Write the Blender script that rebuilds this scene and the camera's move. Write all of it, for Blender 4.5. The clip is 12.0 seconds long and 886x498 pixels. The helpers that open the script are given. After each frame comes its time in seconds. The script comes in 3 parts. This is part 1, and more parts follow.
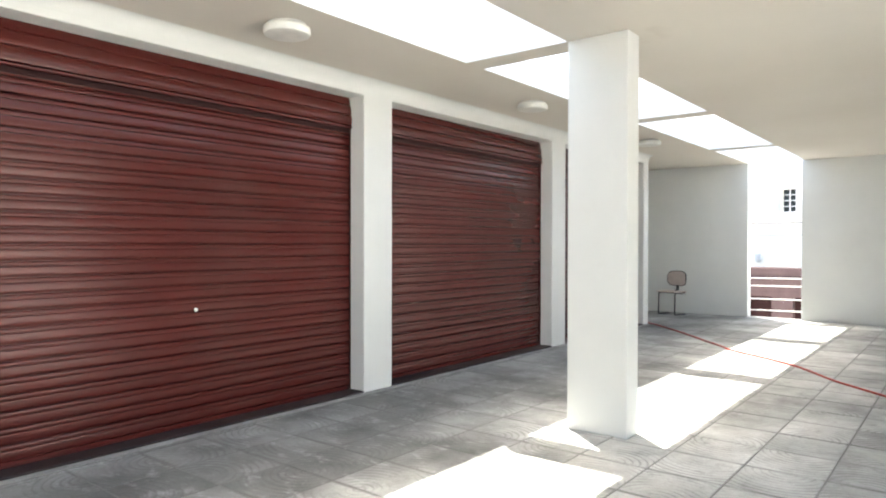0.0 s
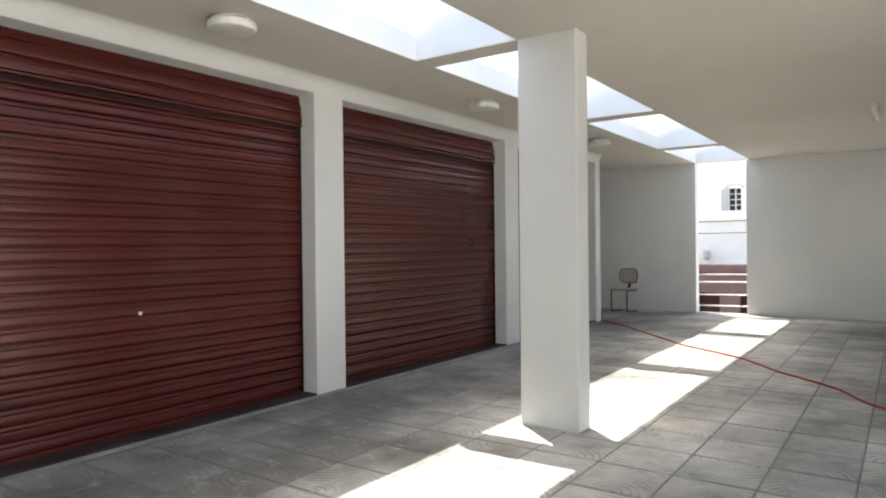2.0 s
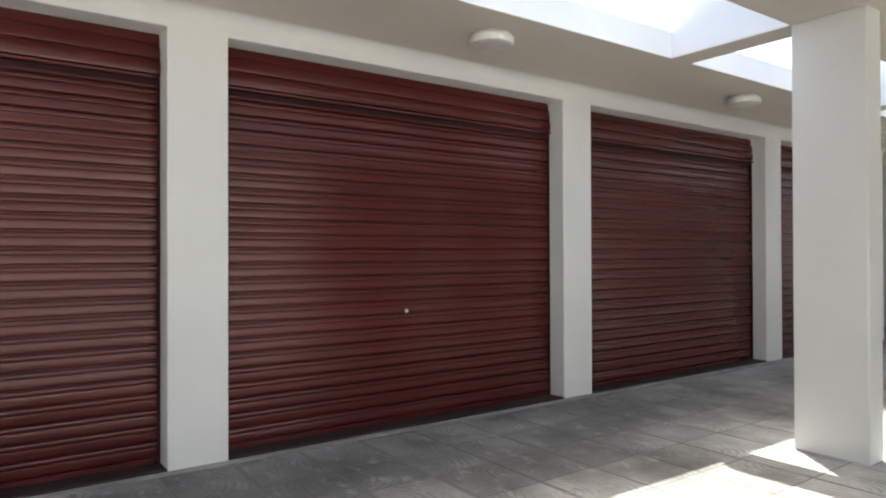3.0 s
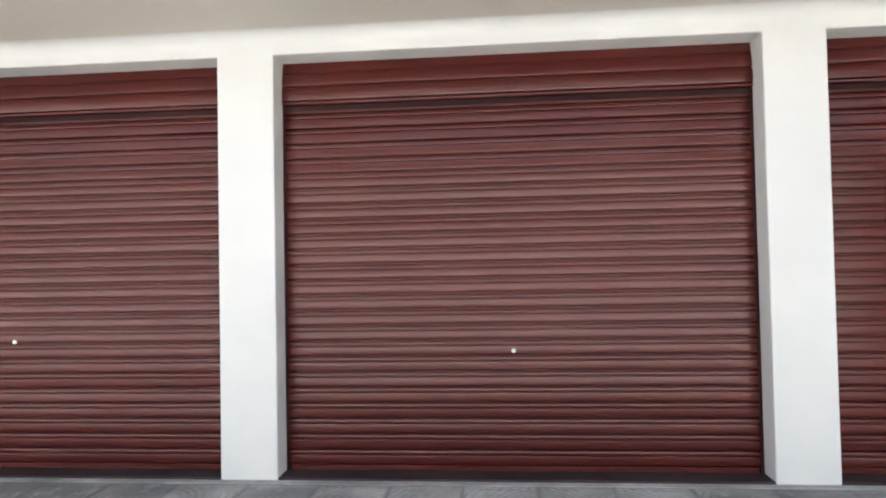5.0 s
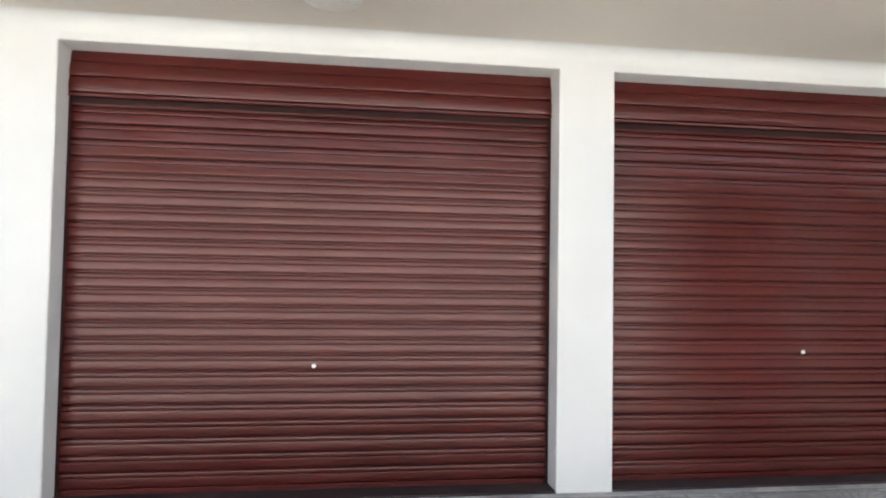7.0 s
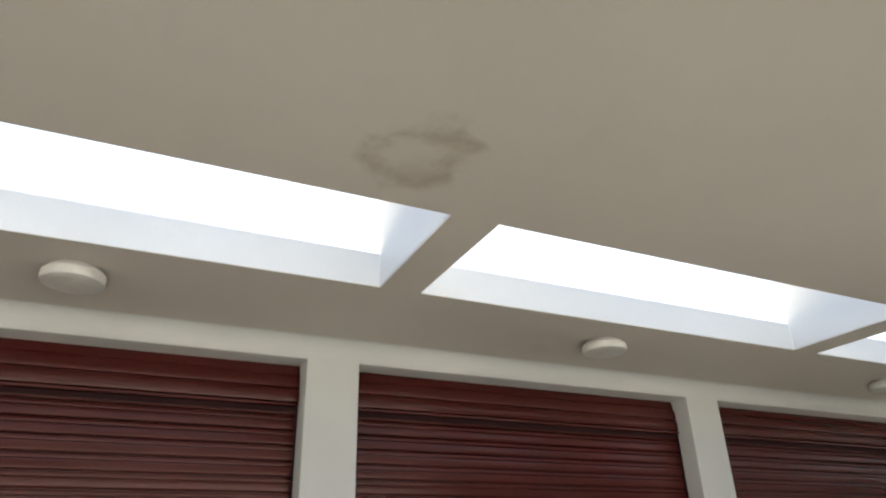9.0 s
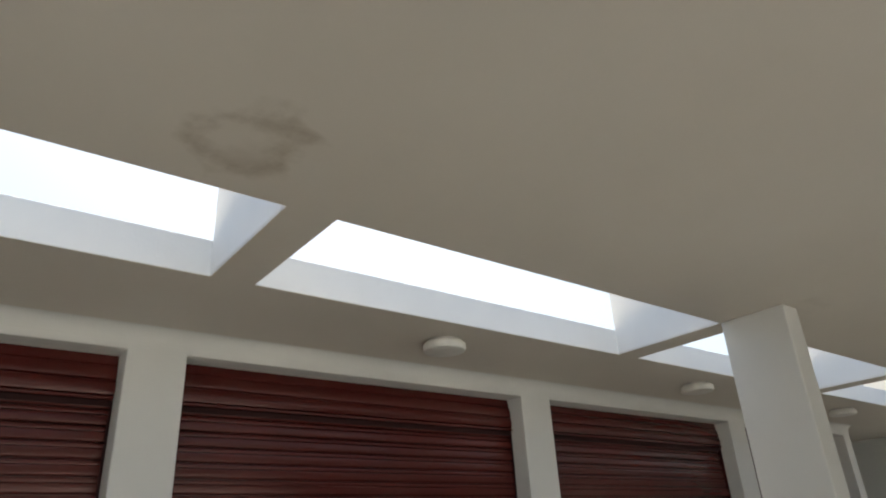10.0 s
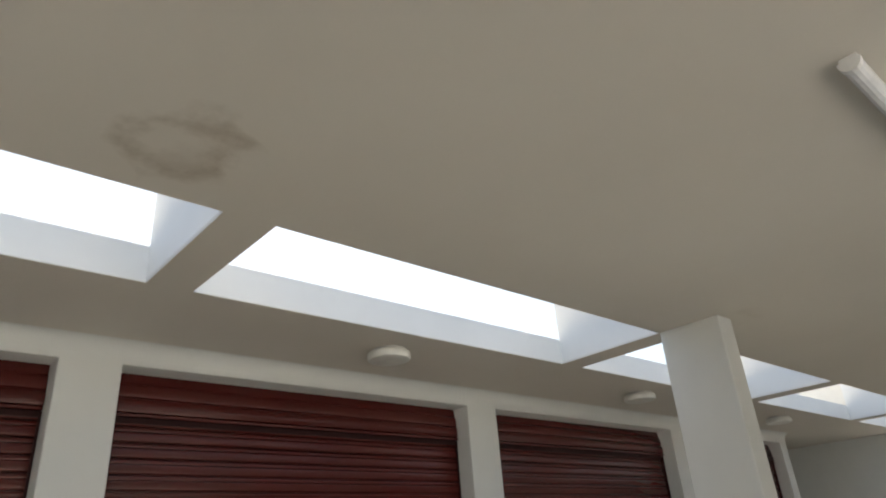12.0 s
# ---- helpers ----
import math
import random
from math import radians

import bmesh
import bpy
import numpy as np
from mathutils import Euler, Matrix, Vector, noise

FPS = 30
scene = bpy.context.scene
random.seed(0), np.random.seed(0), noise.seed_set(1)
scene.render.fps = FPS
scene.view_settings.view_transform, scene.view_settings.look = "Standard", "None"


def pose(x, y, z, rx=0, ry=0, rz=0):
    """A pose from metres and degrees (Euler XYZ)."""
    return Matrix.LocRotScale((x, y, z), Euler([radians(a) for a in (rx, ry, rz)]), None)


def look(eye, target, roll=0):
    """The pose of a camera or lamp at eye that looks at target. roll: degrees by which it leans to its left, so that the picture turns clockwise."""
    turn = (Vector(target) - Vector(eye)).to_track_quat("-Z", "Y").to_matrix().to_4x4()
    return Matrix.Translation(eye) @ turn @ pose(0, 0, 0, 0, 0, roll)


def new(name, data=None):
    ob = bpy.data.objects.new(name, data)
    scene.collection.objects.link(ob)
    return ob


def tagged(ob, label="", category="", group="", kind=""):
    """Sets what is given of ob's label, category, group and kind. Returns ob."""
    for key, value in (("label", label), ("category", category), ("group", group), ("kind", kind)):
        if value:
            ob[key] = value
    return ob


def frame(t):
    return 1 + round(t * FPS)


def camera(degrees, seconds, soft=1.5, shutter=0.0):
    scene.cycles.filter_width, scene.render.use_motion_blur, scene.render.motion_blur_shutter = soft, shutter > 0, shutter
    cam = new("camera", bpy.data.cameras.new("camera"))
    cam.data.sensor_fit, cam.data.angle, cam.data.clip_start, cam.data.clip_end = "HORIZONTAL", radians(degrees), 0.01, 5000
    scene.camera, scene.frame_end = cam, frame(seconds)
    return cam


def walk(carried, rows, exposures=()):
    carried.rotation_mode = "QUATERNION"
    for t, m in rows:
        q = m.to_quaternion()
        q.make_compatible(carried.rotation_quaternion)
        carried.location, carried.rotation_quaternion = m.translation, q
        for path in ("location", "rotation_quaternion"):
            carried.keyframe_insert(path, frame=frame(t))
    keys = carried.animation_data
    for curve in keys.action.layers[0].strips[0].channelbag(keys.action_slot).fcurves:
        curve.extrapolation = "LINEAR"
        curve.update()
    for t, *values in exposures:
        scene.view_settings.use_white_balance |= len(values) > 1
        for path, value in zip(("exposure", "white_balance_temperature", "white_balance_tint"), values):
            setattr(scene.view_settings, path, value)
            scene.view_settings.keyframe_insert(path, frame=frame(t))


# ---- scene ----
cam = camera(67.3, 12.0, soft=2.0)

PATH = [
    (0, (0.696, -3.952, 1.247), (2.259, -2.705, 1.229), 0.1),
    (0.5, (0.722, -3.951, 1.245), (2.377, -2.83, 1.203), -1.9),
    (1, (0.732, -3.948, 1.223), (2.398, -2.842, 1.182), -2.0),
    (1.5, (0.731, -3.973, 1.22), (2.402, -2.874, 1.196), -0.8),
    (2, (0.731, -3.964, 1.22), (2.371, -2.821, 1.208), -0.6),
    (2.5, (0.685, -3.954, 1.222), (2.192, -2.639, 1.2), -0.3),
    (2.7, (0.653, -3.924, 1.218), (2.046, -2.49, 1.204), -0.7),
    (3, (0.598, -3.886, 1.202), (1.762, -2.259, 1.216), -0.2),
    (3.2, (0.522, -3.809, 1.225), (1.514, -2.072, 1.254), 0.3),
    (3.5, (0.417, -3.773, 1.204), (1.166, -1.921, 1.307), 0.3),
    (3.7, (0.344, -3.768, 1.176), (0.944, -1.862, 1.268), -0.9),
    (5.3, (0.037, -3.764, 1.24), (-0.178, -1.776, 1.281), -0.8),
    (5.5, (0.046, -3.763, 1.259), (-0.148, -1.772, 1.287), -0.8),
    (6, (0.125, -3.732, 1.254), (0.059, -1.734, 1.289), -0.9),
    (6.5, (0.193, -3.734, 1.253), (0.228, -1.734, 1.286), 0.1),
    (6.7, (0.241, -3.727, 1.259), (0.378, -1.732, 1.291), 0.4),
    (8.3, (0.457, -3.94, 1.213), (1.013, -2.142, 1.89), 0.6),
    (8.5, (0.464, -3.948, 1.237), (1.065, -2.195, 1.99), -0.1),
    (9, (0.514, -3.985, 1.266), (1.304, -2.366, 2.135), -1.6),
    (9.5, (0.582, -3.994, 1.3), (1.581, -2.479, 2.138), -2.4),
    (10, (0.644, -4.008, 1.314), (1.782, -2.587, 2.143), -3.3),
    (10.5, (0.7, -4.052, 1.309), (1.988, -2.756, 2.122), -4.3),
    (11, (0.738, -4.088, 1.299), (2.164, -2.946, 2.112), -5.1),
    (11.5, (0.762, -4.098, 1.304), (2.232, -2.996, 2.094), -4.9),
    (12, (0.691, -4.057, 1.298), (1.923, -2.731, 2.146), -4.4),
]
EXPOSURES = ((0, 2.68, 6600, 3), (0.5, 2.2, 6700, 4), (1.5, 1.96, 6700, 5), (2.5, 1.78, 6700, 5), (3, 1.76, 6650, 6), (3.5, 2.3, 6400, 7), (5.3, 2.58, 6400, 7), (6.7, 2.58, 6400, 7),
             (8.3, 2.45, 6900, 5), (8.5, 2.2, 6900, 5), (9, 1.38, 6950, 4), (9.5, 0.91, 6950, 4), (10, 0.87, 6950, 4), (12, 1.0, 6950, 4))
walk(cam, [(t, look(eye, target, roll)) for t, eye, target, roll in PATH], EXPOSURES)

# ---- light ----
SUN_DIR = Vector((-0.213, -0.265, -1.0)).normalized()          # the way the sunlight travels
world = bpy.data.worlds.new("sky")
scene.world = world
world.use_nodes = True
wn, wl = world.node_tree.nodes, world.node_tree.links
sky = wn.new("ShaderNodeTexSky")
sky.sky_type = "NISHITA"
sky.sun_disc = False
sky.sun_elevation = math.asin(-SUN_DIR.z)
sky.sun_rotation = math.atan2(-SUN_DIR.x, -SUN_DIR.y)
sky.dust_density = 5.0
wl.new(sky.outputs[0], wn["Background"].inputs[0])
wn["Background"].inputs[1].default_value = 0.15
sun_data = bpy.data.lights.new("sun", "SUN")
sun_data.energy, sun_data.angle, sun_data.color = 3.4, radians(0.53), (1.0, 0.96, 0.9)
sun = new("sun", sun_data)
sun.matrix_world = look((8, 6, 20), Vector((8, 6, 20)) + SUN_DIR)


# ---- materials ----
class Mat:
    """A node material with short calls."""

    def __init__(self, name, rough=0.6, metal=0.0, spec=0.5):
        self.m = bpy.data.materials.new(name)
        self.m.use_nodes = True
        self.t = self.m.node_tree
        self.b = self.t.nodes["Principled BSDF"]
        self.b.inputs["Roughness"].default_value = rough
        self.b.inputs["Metallic"].default_value = metal
        self.b.inputs["Specular IOR Level"].default_value = spec

    def n(self, kind, **kw):
        node = self.t.nodes.new("ShaderNode" + kind)
        for k, v in kw.items():
            node.inputs[k.replace("_", " ")].default_value = v
        return node

    def l(self, a, b):
        self.t.links.new(a, b)

    def pos(self, scale=(1, 1, 1)):
        g = self.n("NewGeometry")
        mp = self.n("Mapping")
        mp.inputs["Scale"].default_value = scale
        self.l(g.outputs["Position"], mp.inputs["Vector"])
        return mp.outputs[0]

    def noise(self, scale, detail=4, stretch=(1, 1, 1), rough=0.55):
        q = self.n("TexNoise", Scale=scale, Detail=detail, Roughness=rough)
        self.l(self.pos(stretch), q.inputs["Vector"])
        return q.outputs[0]

    def math(self, op, a, b=None, c=None):
        q = self.n("Math")
        q.operation = op
        for i, v in enumerate((a, b, c)):
            if v is None:
                continue
            if isinstance(v, (int, float)):
                q.inputs[i].default_value = v
            else:
                self.l(v, q.inputs[i])
        return q.outputs[0]

    def ramp(self, fac, stops):
        q = self.n("ValToRGB")
        e = q.color_ramp.elements
        while len(e) < len(stops):
            e.new(0.5)
        for el, (p, c) in zip(e, stops):
            el.position, el.color = p, (*c, 1) if len(c) == 3 else c
        self.l(fac, q.inputs[0])
        return q.outputs[0]

    def mix(self, fac, a, b, mode="MIX"):
        q = self.n("Mix")
        q.data_type, q.blend_type = "RGBA", mode
        for i, v in ((0, fac), (6, a), (7, b)):
            if isinstance(v, (int, float)):
                q.inputs[i].default_value = v
            elif isinstance(v, tuple):
                q.inputs[i].default_value = (*v, 1)
            else:
                self.l(v, q.inputs[i])
        return q.outputs[2]

    def color(self, c):
        if isinstance(c, tuple):
            self.b.inputs["Base Color"].default_value = (*c, 1)
        else:
            self.l(c, self.b.inputs["Base Color"])

    def bump(self, h, strength=0.3, dist=0.005):
        q = self.n("Bump", Strength=strength, Distance=dist)
        self.l(h, q.inputs["Height"])
        self.l(q.outputs[0], self.b.inputs["Normal"])


def span(m, fac, lo, hi):
    q = m.n("MapRange")
    q.inputs["From Min"].default_value, q.inputs["From Max"].default_value = lo, hi
    m.l(fac, q.inputs["Value"])
    return q.outputs[0]


def make_paint(name, tint, rough=0.7):
    m = Mat(name, rough)
    dark = tuple(c * 0.9 for c in tint)
    big = m.noise(0.9, 5)
    c = m.mix(span(m, big, 0.35, 0.7), dark, tint)
    spots = m.ramp(m.noise(7, 8), [(0.0, (0.72, 0.7, 0.66)), (0.36, (1, 1, 1))])
    m.color(m.mix(0.35, c, spots, "MULTIPLY"))
    m.bump(m.noise(55, 6), 0.25, 0.003)
    return m.m


WALL = make_paint("white_wall_paint", (0.72, 0.72, 0.695))
SLOT_WHITE = make_paint("white_reveal_paint", (0.86, 0.86, 0.85), 0.6)
HOUSE_WHITE = make_paint("cream_house_paint", (0.90, 0.86, 0.79), 0.8)


def make_ceiling():
    m = Mat("ceiling_paint", 0.8)
    big = m.noise(0.5, 6)
    base = m.mix(span(m, big, 0.3, 0.72), (0.63, 0.582, 0.512), (0.69, 0.645, 0.58))
    # one old water stain: a ragged brown ring
    g = m.n("NewGeometry")
    w = m.n("TexNoise", Scale=4.5, Detail=5)
    m.l(g.outputs["Position"], w.inputs["Vector"])
    off = m.n("VectorMath")
    off.operation = "MULTIPLY_ADD"
    off.inputs[1].default_value = (0.3, 0.3, 0)
    m.l(w.outputs["Color"], off.inputs[0])
    m.l(g.outputs["Position"], off.inputs[2])
    dist = m.n("VectorMath")
    dist.operation = "DISTANCE"
    dist.inputs[1].default_value = (1.47, -2.0, 2.6)
    m.l(off.outputs[0], dist.inputs[0])
    ring = m.ramp(dist.outputs["Value"], [(0.0, (0.26, 0.26, 0.26)), (0.09, (0.34, 0.34, 0.34)), (0.15, (0.8, 0.8, 0.8)), (0.20, (0.85, 0.85, 0.85)), (0.25, (0, 0, 0))])
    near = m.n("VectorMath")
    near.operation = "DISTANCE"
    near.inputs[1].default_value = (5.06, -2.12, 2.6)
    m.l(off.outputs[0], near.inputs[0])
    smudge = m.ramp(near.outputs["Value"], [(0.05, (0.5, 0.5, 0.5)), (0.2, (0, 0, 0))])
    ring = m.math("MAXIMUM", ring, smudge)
    patchy = span(m, m.noise(6, 4), 0.38, 0.62)
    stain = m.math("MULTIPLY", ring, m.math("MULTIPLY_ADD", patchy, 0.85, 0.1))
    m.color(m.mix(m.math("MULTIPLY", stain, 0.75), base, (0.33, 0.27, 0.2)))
    m.bump(m.noise(40, 6), 0.2, 0.003)
    return m.m


CEILING = make_ceiling()


def make_shutter(name, tint, rough, gloss):
    """Old gloss paint on pressed steel: faded in clouds, dusty in long streaks, gently dented."""
    m = Mat(name, rough, 0.0, gloss)
    m.b.inputs["Specular Tint"].default_value = (1.0, 0.77, 0.74, 1)
    info = m.n("ObjectInfo")
    fade = m.noise(0.8, 3)
    c = m.mix(span(m, fade, 0.35, 0.7), tint, tuple(min(1, v * 1.3 + 0.003) for v in tint))
    dust = m.ramp(m.noise(2.2, 4, (0.35, 1, 5), 0.55), [(0.48, (0, 0, 0)), (0.75, (1, 1, 1))])
    c = m.mix(m.math("MULTIPLY", dust, 0.11), c, (0.14, 0.075, 0.066))
    c = m.mix(m.math("MULTIPLY", info.outputs["Random"], 0.2), c, tuple(v * 0.6 for v in tint))
    m.color(c)
    r = m.math("MULTIPLY_ADD", m.noise(2, 2, (0.6, 1, 1)), 0.12, rough - 0.06)
    m.l(r, m.b.inputs["Roughness"])
    m.bump(m.noise(1.5, 2, (1.6, 1, 1)), 0.10, 0.012)
    return m.m


SHUTTER = make_shutter("maroon_shutter_paint", (0.063, 0.0086, 0.0070), 0.23, 0.50)
# dark maroon of guides and backings, also the painted shadow under the roll
SHUTTER_DARK = make_shutter("dark_maroon_and_roll_shadow", (0.020, 0.006, 0.006), 0.7, 0.25)

TILE_P, TILE_X, TILE_Y = 0.405, 4.27, -2.95


# offset that places the painted light falloff on the floor
FALLOFF_AT = (15.68, 16.19, -19.05)


def make_tiles():
    m = Mat("grey_cement_tile", 0.75, 0, 0.35)
    g = m.n("NewGeometry")
    sub = m.n("VectorMath")
    sub.operation = "SUBTRACT"
    sub.inputs[1].default_value = (TILE_X, TILE_Y, 0)
    m.l(g.outputs["Position"], sub.inputs[0])
    sc = m.n("VectorMath")
    sc.operation = "SCALE"
    sc.inputs["Scale"].default_value = 1 / TILE_P
    m.l(sub.outputs[0], sc.inputs[0])
    xyz = m.n("SeparateXYZ")
    m.l(sc.outputs[0], xyz.inputs[0])
    fx, fy = m.math("FLOOR", xyz.outputs[0]), m.math("FLOOR", xyz.outputs[1])
    cell = m.n("CombineXYZ")
    m.l(fx, cell.inputs[0]), m.l(fy, cell.inputs[1])
    rnd = m.n("TexWhiteNoise")
    rnd.noise_dimensions = "2D"
    m.l(cell.outputs[0], rnd.inputs["Vector"])
    rc = m.n("SeparateColor")
    m.l(rnd.outputs["Color"], rc.inputs[0])
    u = m.math("ABSOLUTE", m.math("SUBTRACT", m.math("FRACT", xyz.outputs[0]), m.math("GREATER_THAN", rc.outputs[0], 0.5)))
    v = m.math("ABSOLUTE", m.math("SUBTRACT", m.math("FRACT", xyz.outputs[1]), m.math("GREATER_THAN", rc.outputs[1], 0.5)))
    # fans of concentric grooves about one corner of each tile
    v2 = m.math("SUBTRACT", v, 0.5)
    rad = m.math("SQRT", m.math("ADD", m.math("MULTIPLY", u, u), m.math("MULTIPLY", v2, v2)))
    ring = m.math("SINE", m.math("MULTIPLY", rad, 62.0))
    wear = span(m, m.noise(4.0, 5), 0.35, 0.65)
    ringw = m.math("MULTIPLY", ring, wear)
    tone = m.mix(rc.outputs[2], (0.325, 0.328, 0.32), (0.475, 0.478, 0.467))
    blot = m.ramp(m.noise(1.6, 7, rough=0.65), [(0.3, (0.50, 0.495, 0.49)), (0.5, (0.93, 0.93, 0.92)), (0.66, (1.26, 1.26, 1.25))])
    c = m.mix(1.0, tone, blot, "MULTIPLY")
    grain = m.ramp(m.noise(90, 4), [(0.35, (0.8, 0.8, 0.8)), (0.65, (1.1, 1.1, 1.1))])
    c = m.mix(0.6, c, grain, "MULTIPLY")
    # light falloff painted in: noise offset darkens the wall side, lightens the open side
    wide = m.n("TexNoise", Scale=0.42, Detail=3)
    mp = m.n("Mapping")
    mp.inputs["Location"].default_value = FALLOFF_AT
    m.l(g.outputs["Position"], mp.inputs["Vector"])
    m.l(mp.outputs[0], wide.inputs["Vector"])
    floor_falloff = m.ramp(wide.outputs[0], [(0.36, (0.5, 0.5, 0.495)), (0.62, (1.22, 1.22, 1.22))])
    c = m.mix(1.0, c, floor_falloff, "MULTIPLY")
    scuff = m.ramp(m.noise(9, 6, (1, 0.6, 1), 0.7), [(0.54, (0, 0, 0)), (0.70, (1, 1, 1))])
    c = m.mix(m.math("MULTIPLY", scuff, 0.42), c, (0.56, 0.56, 0.55))
    soil = m.ramp(m.noise(5.5, 7, rough=0.7), [(0.30, (1, 1, 1)), (0.44, (0, 0, 0))])
    c = m.mix(m.math("MULTIPLY", soil, 0.5), c, (0.16, 0.157, 0.15))
    groove = m.math("MULTIPLY", span(m, ringw, -0.15, -0.75), 0.42)
    c = m.mix(groove, c, (0.11, 0.105, 0.10))
    ex = m.math("SUBTRACT", 0.5, m.math("ABSOLUTE", m.math("SUBTRACT", m.math("FRACT", xyz.outputs[0]), 0.5)))
    ey = m.math("SUBTRACT", 0.5, m.math("ABSOLUTE", m.math("SUBTRACT", m.math("FRACT", xyz.outputs[1]), 0.5)))
    # dirt held in the worn edges, wider at cross joints to show from the camera
    rim = m.math("MAXIMUM", span(m, ex, 0.055, 0.018), span(m, ey, 0.022, 0.010))
    rim = m.math("MULTIPLY", rim, span(m, m.noise(3.2, 5), 0.34, 0.62))
    c = m.mix(m.math("MULTIPLY", rim, 0.6), c, (0.12, 0.118, 0.112))
    m.color(c)
    h = m.math("ADD", m.math("MULTIPLY", ringw, 0.5), m.math("MULTIPLY", m.noise(70, 5), 0.6))
    m.bump(h, 0.7, 0.004)
    return m.m


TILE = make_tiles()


def make_cement(name, a, b, rough=0.85):
    m = Mat(name, rough, 0, 0.3)
    c = m.mix(span(m, m.noise(2.0, 7, rough=0.7), 0.3, 0.7), a, b)
    grain = m.ramp(m.noise(60, 5), [(0.3, (0.8, 0.8, 0.8)), (0.7, (1.1, 1.1, 1.1))])
    m.color(m.mix(0.6, c, grain, "MULTIPLY"))
    m.bump(m.noise(80, 5), 0.4, 0.004)
    return m.m


GROUT = make_cement("grey_grout", (0.12, 0.118, 0.112), (0.27, 0.266, 0.258))
CEMENT = make_cement("pale_cement", (0.16, 0.158, 0.152), (0.50, 0.49, 0.475))
# for the unseen yard, kept pale so the shutters mirror something bright
YARD = make_cement("yard_bounce_cement", (0.58, 0.565, 0.54), (0.70, 0.685, 0.66))
DARK_SILL = make_cement("dark_threshold_stone", (0.018, 0.011, 0.011), (0.044, 0.030, 0.031), 0.6)
STREET = make_cement("street_concrete", (0.46, 0.445, 0.42), (0.58, 0.56, 0.53))
MAROON_WALL = make_cement("maroon_render", (0.08, 0.049, 0.047), (0.115, 0.074, 0.071))


def make_plain(name, c, rough=0.5, metal=0.0):
    m = Mat(name, rough, metal)
    m.color(m.mix(span(m, m.noise(12, 4), 0.3, 0.7), tuple(v * 0.85 for v in c), c))
    m.bump(m.noise(120, 3), 0.1, 0.001)
    return m.m


OPAL = make_plain("opal_plastic", (0.78, 0.77, 0.72), 0.35)
LAMP_BASE = make_plain("lamp_base_metal", (0.62, 0.61, 0.58), 0.4)
BATTEN = make_plain("batten_white_metal", (0.84, 0.83, 0.82), 0.4)
DIFFUSER = make_plain("ribbed_acrylic", (0.9, 0.9, 0.92), 0.25)
KNOB = make_plain("pale_lock_plastic", (0.85, 0.84, 0.8), 0.35)
RUBBER = make_plain("red_rubber", (0.42, 0.055, 0.045), 0.5)
BLACK_TUBE = make_plain("black_steel_tube", (0.02, 0.02, 0.022), 0.4, 0.3)
CREAM_PLY = make_plain("cream_laminate", (0.58, 0.48, 0.43), 0.45)
BLACK_PLASTIC = make_plain("black_plastic", (0.02, 0.02, 0.02), 0.5)
RAIL_WHITE = make_plain("white_rail_enamel", (0.82, 0.8, 0.78), 0.4)
CABLE = make_plain("cable_rubber", (0.06, 0.06, 0.06), 0.6)
DARK_GLASS = make_plain("dark_window_glass", (0.03, 0.035, 0.04), 0.08)
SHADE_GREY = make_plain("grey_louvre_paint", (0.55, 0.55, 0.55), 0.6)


# ---- mesh helpers ----
def box(bm, x0, x1, y0, y1, z0, z1, bevel=0.0):
    vs = [bm.verts.new((x, y, z)) for x in (x0, x1) for y in (y0, y1) for z in (z0, z1)]
    fs = [bm.faces.new([vs[i] for i in q]) for q in ((0, 1, 3, 2), (4, 6, 7, 5), (0, 4, 5, 1), (2, 3, 7, 6), (0, 2, 6, 4), (1, 5, 7, 3))]
    if bevel:
        es = {e for f in fs for e in f.edges}
        bmesh.ops.bevel(bm, geom=list(es), offset=bevel, segments=2, affect="EDGES", profile=0.5)


def finish(name, bm, mat, smooth=False):
    bmesh.ops.recalc_face_normals(bm, faces=bm.faces)
    me = bpy.data.meshes.new(name)
    bm.to_mesh(me)
    bm.free()
    me.materials.append(mat)
    if smooth:
        me.polygons.foreach_set("use_smooth", [True] * len(me.polygons))
        me.set_sharp_from_angle(angle=radians(35))
    return me


def thing(name, bm, mat, label, category, group="", kind="", smooth=False):
    return tagged(new(name, finish(name, bm, mat, smooth)), label, category, group, kind)


def holder(name, at, label, category, group="", kind=""):
    ob = new(name)
    ob.empty_display_size = 0.1
    ob.location = at
    return tagged(ob, label, category, group, kind)


def part(name, bm, mat, parent, label="", smooth=False):
    ob = new(name, finish(name, bm, mat, smooth))
    ob.parent = parent
    return tagged(ob, label)


def part_mesh(name, me, parent, at=(0, 0, 0)):
    ob = new(name, me)
    ob.parent = parent
    ob.location = at
    return ob


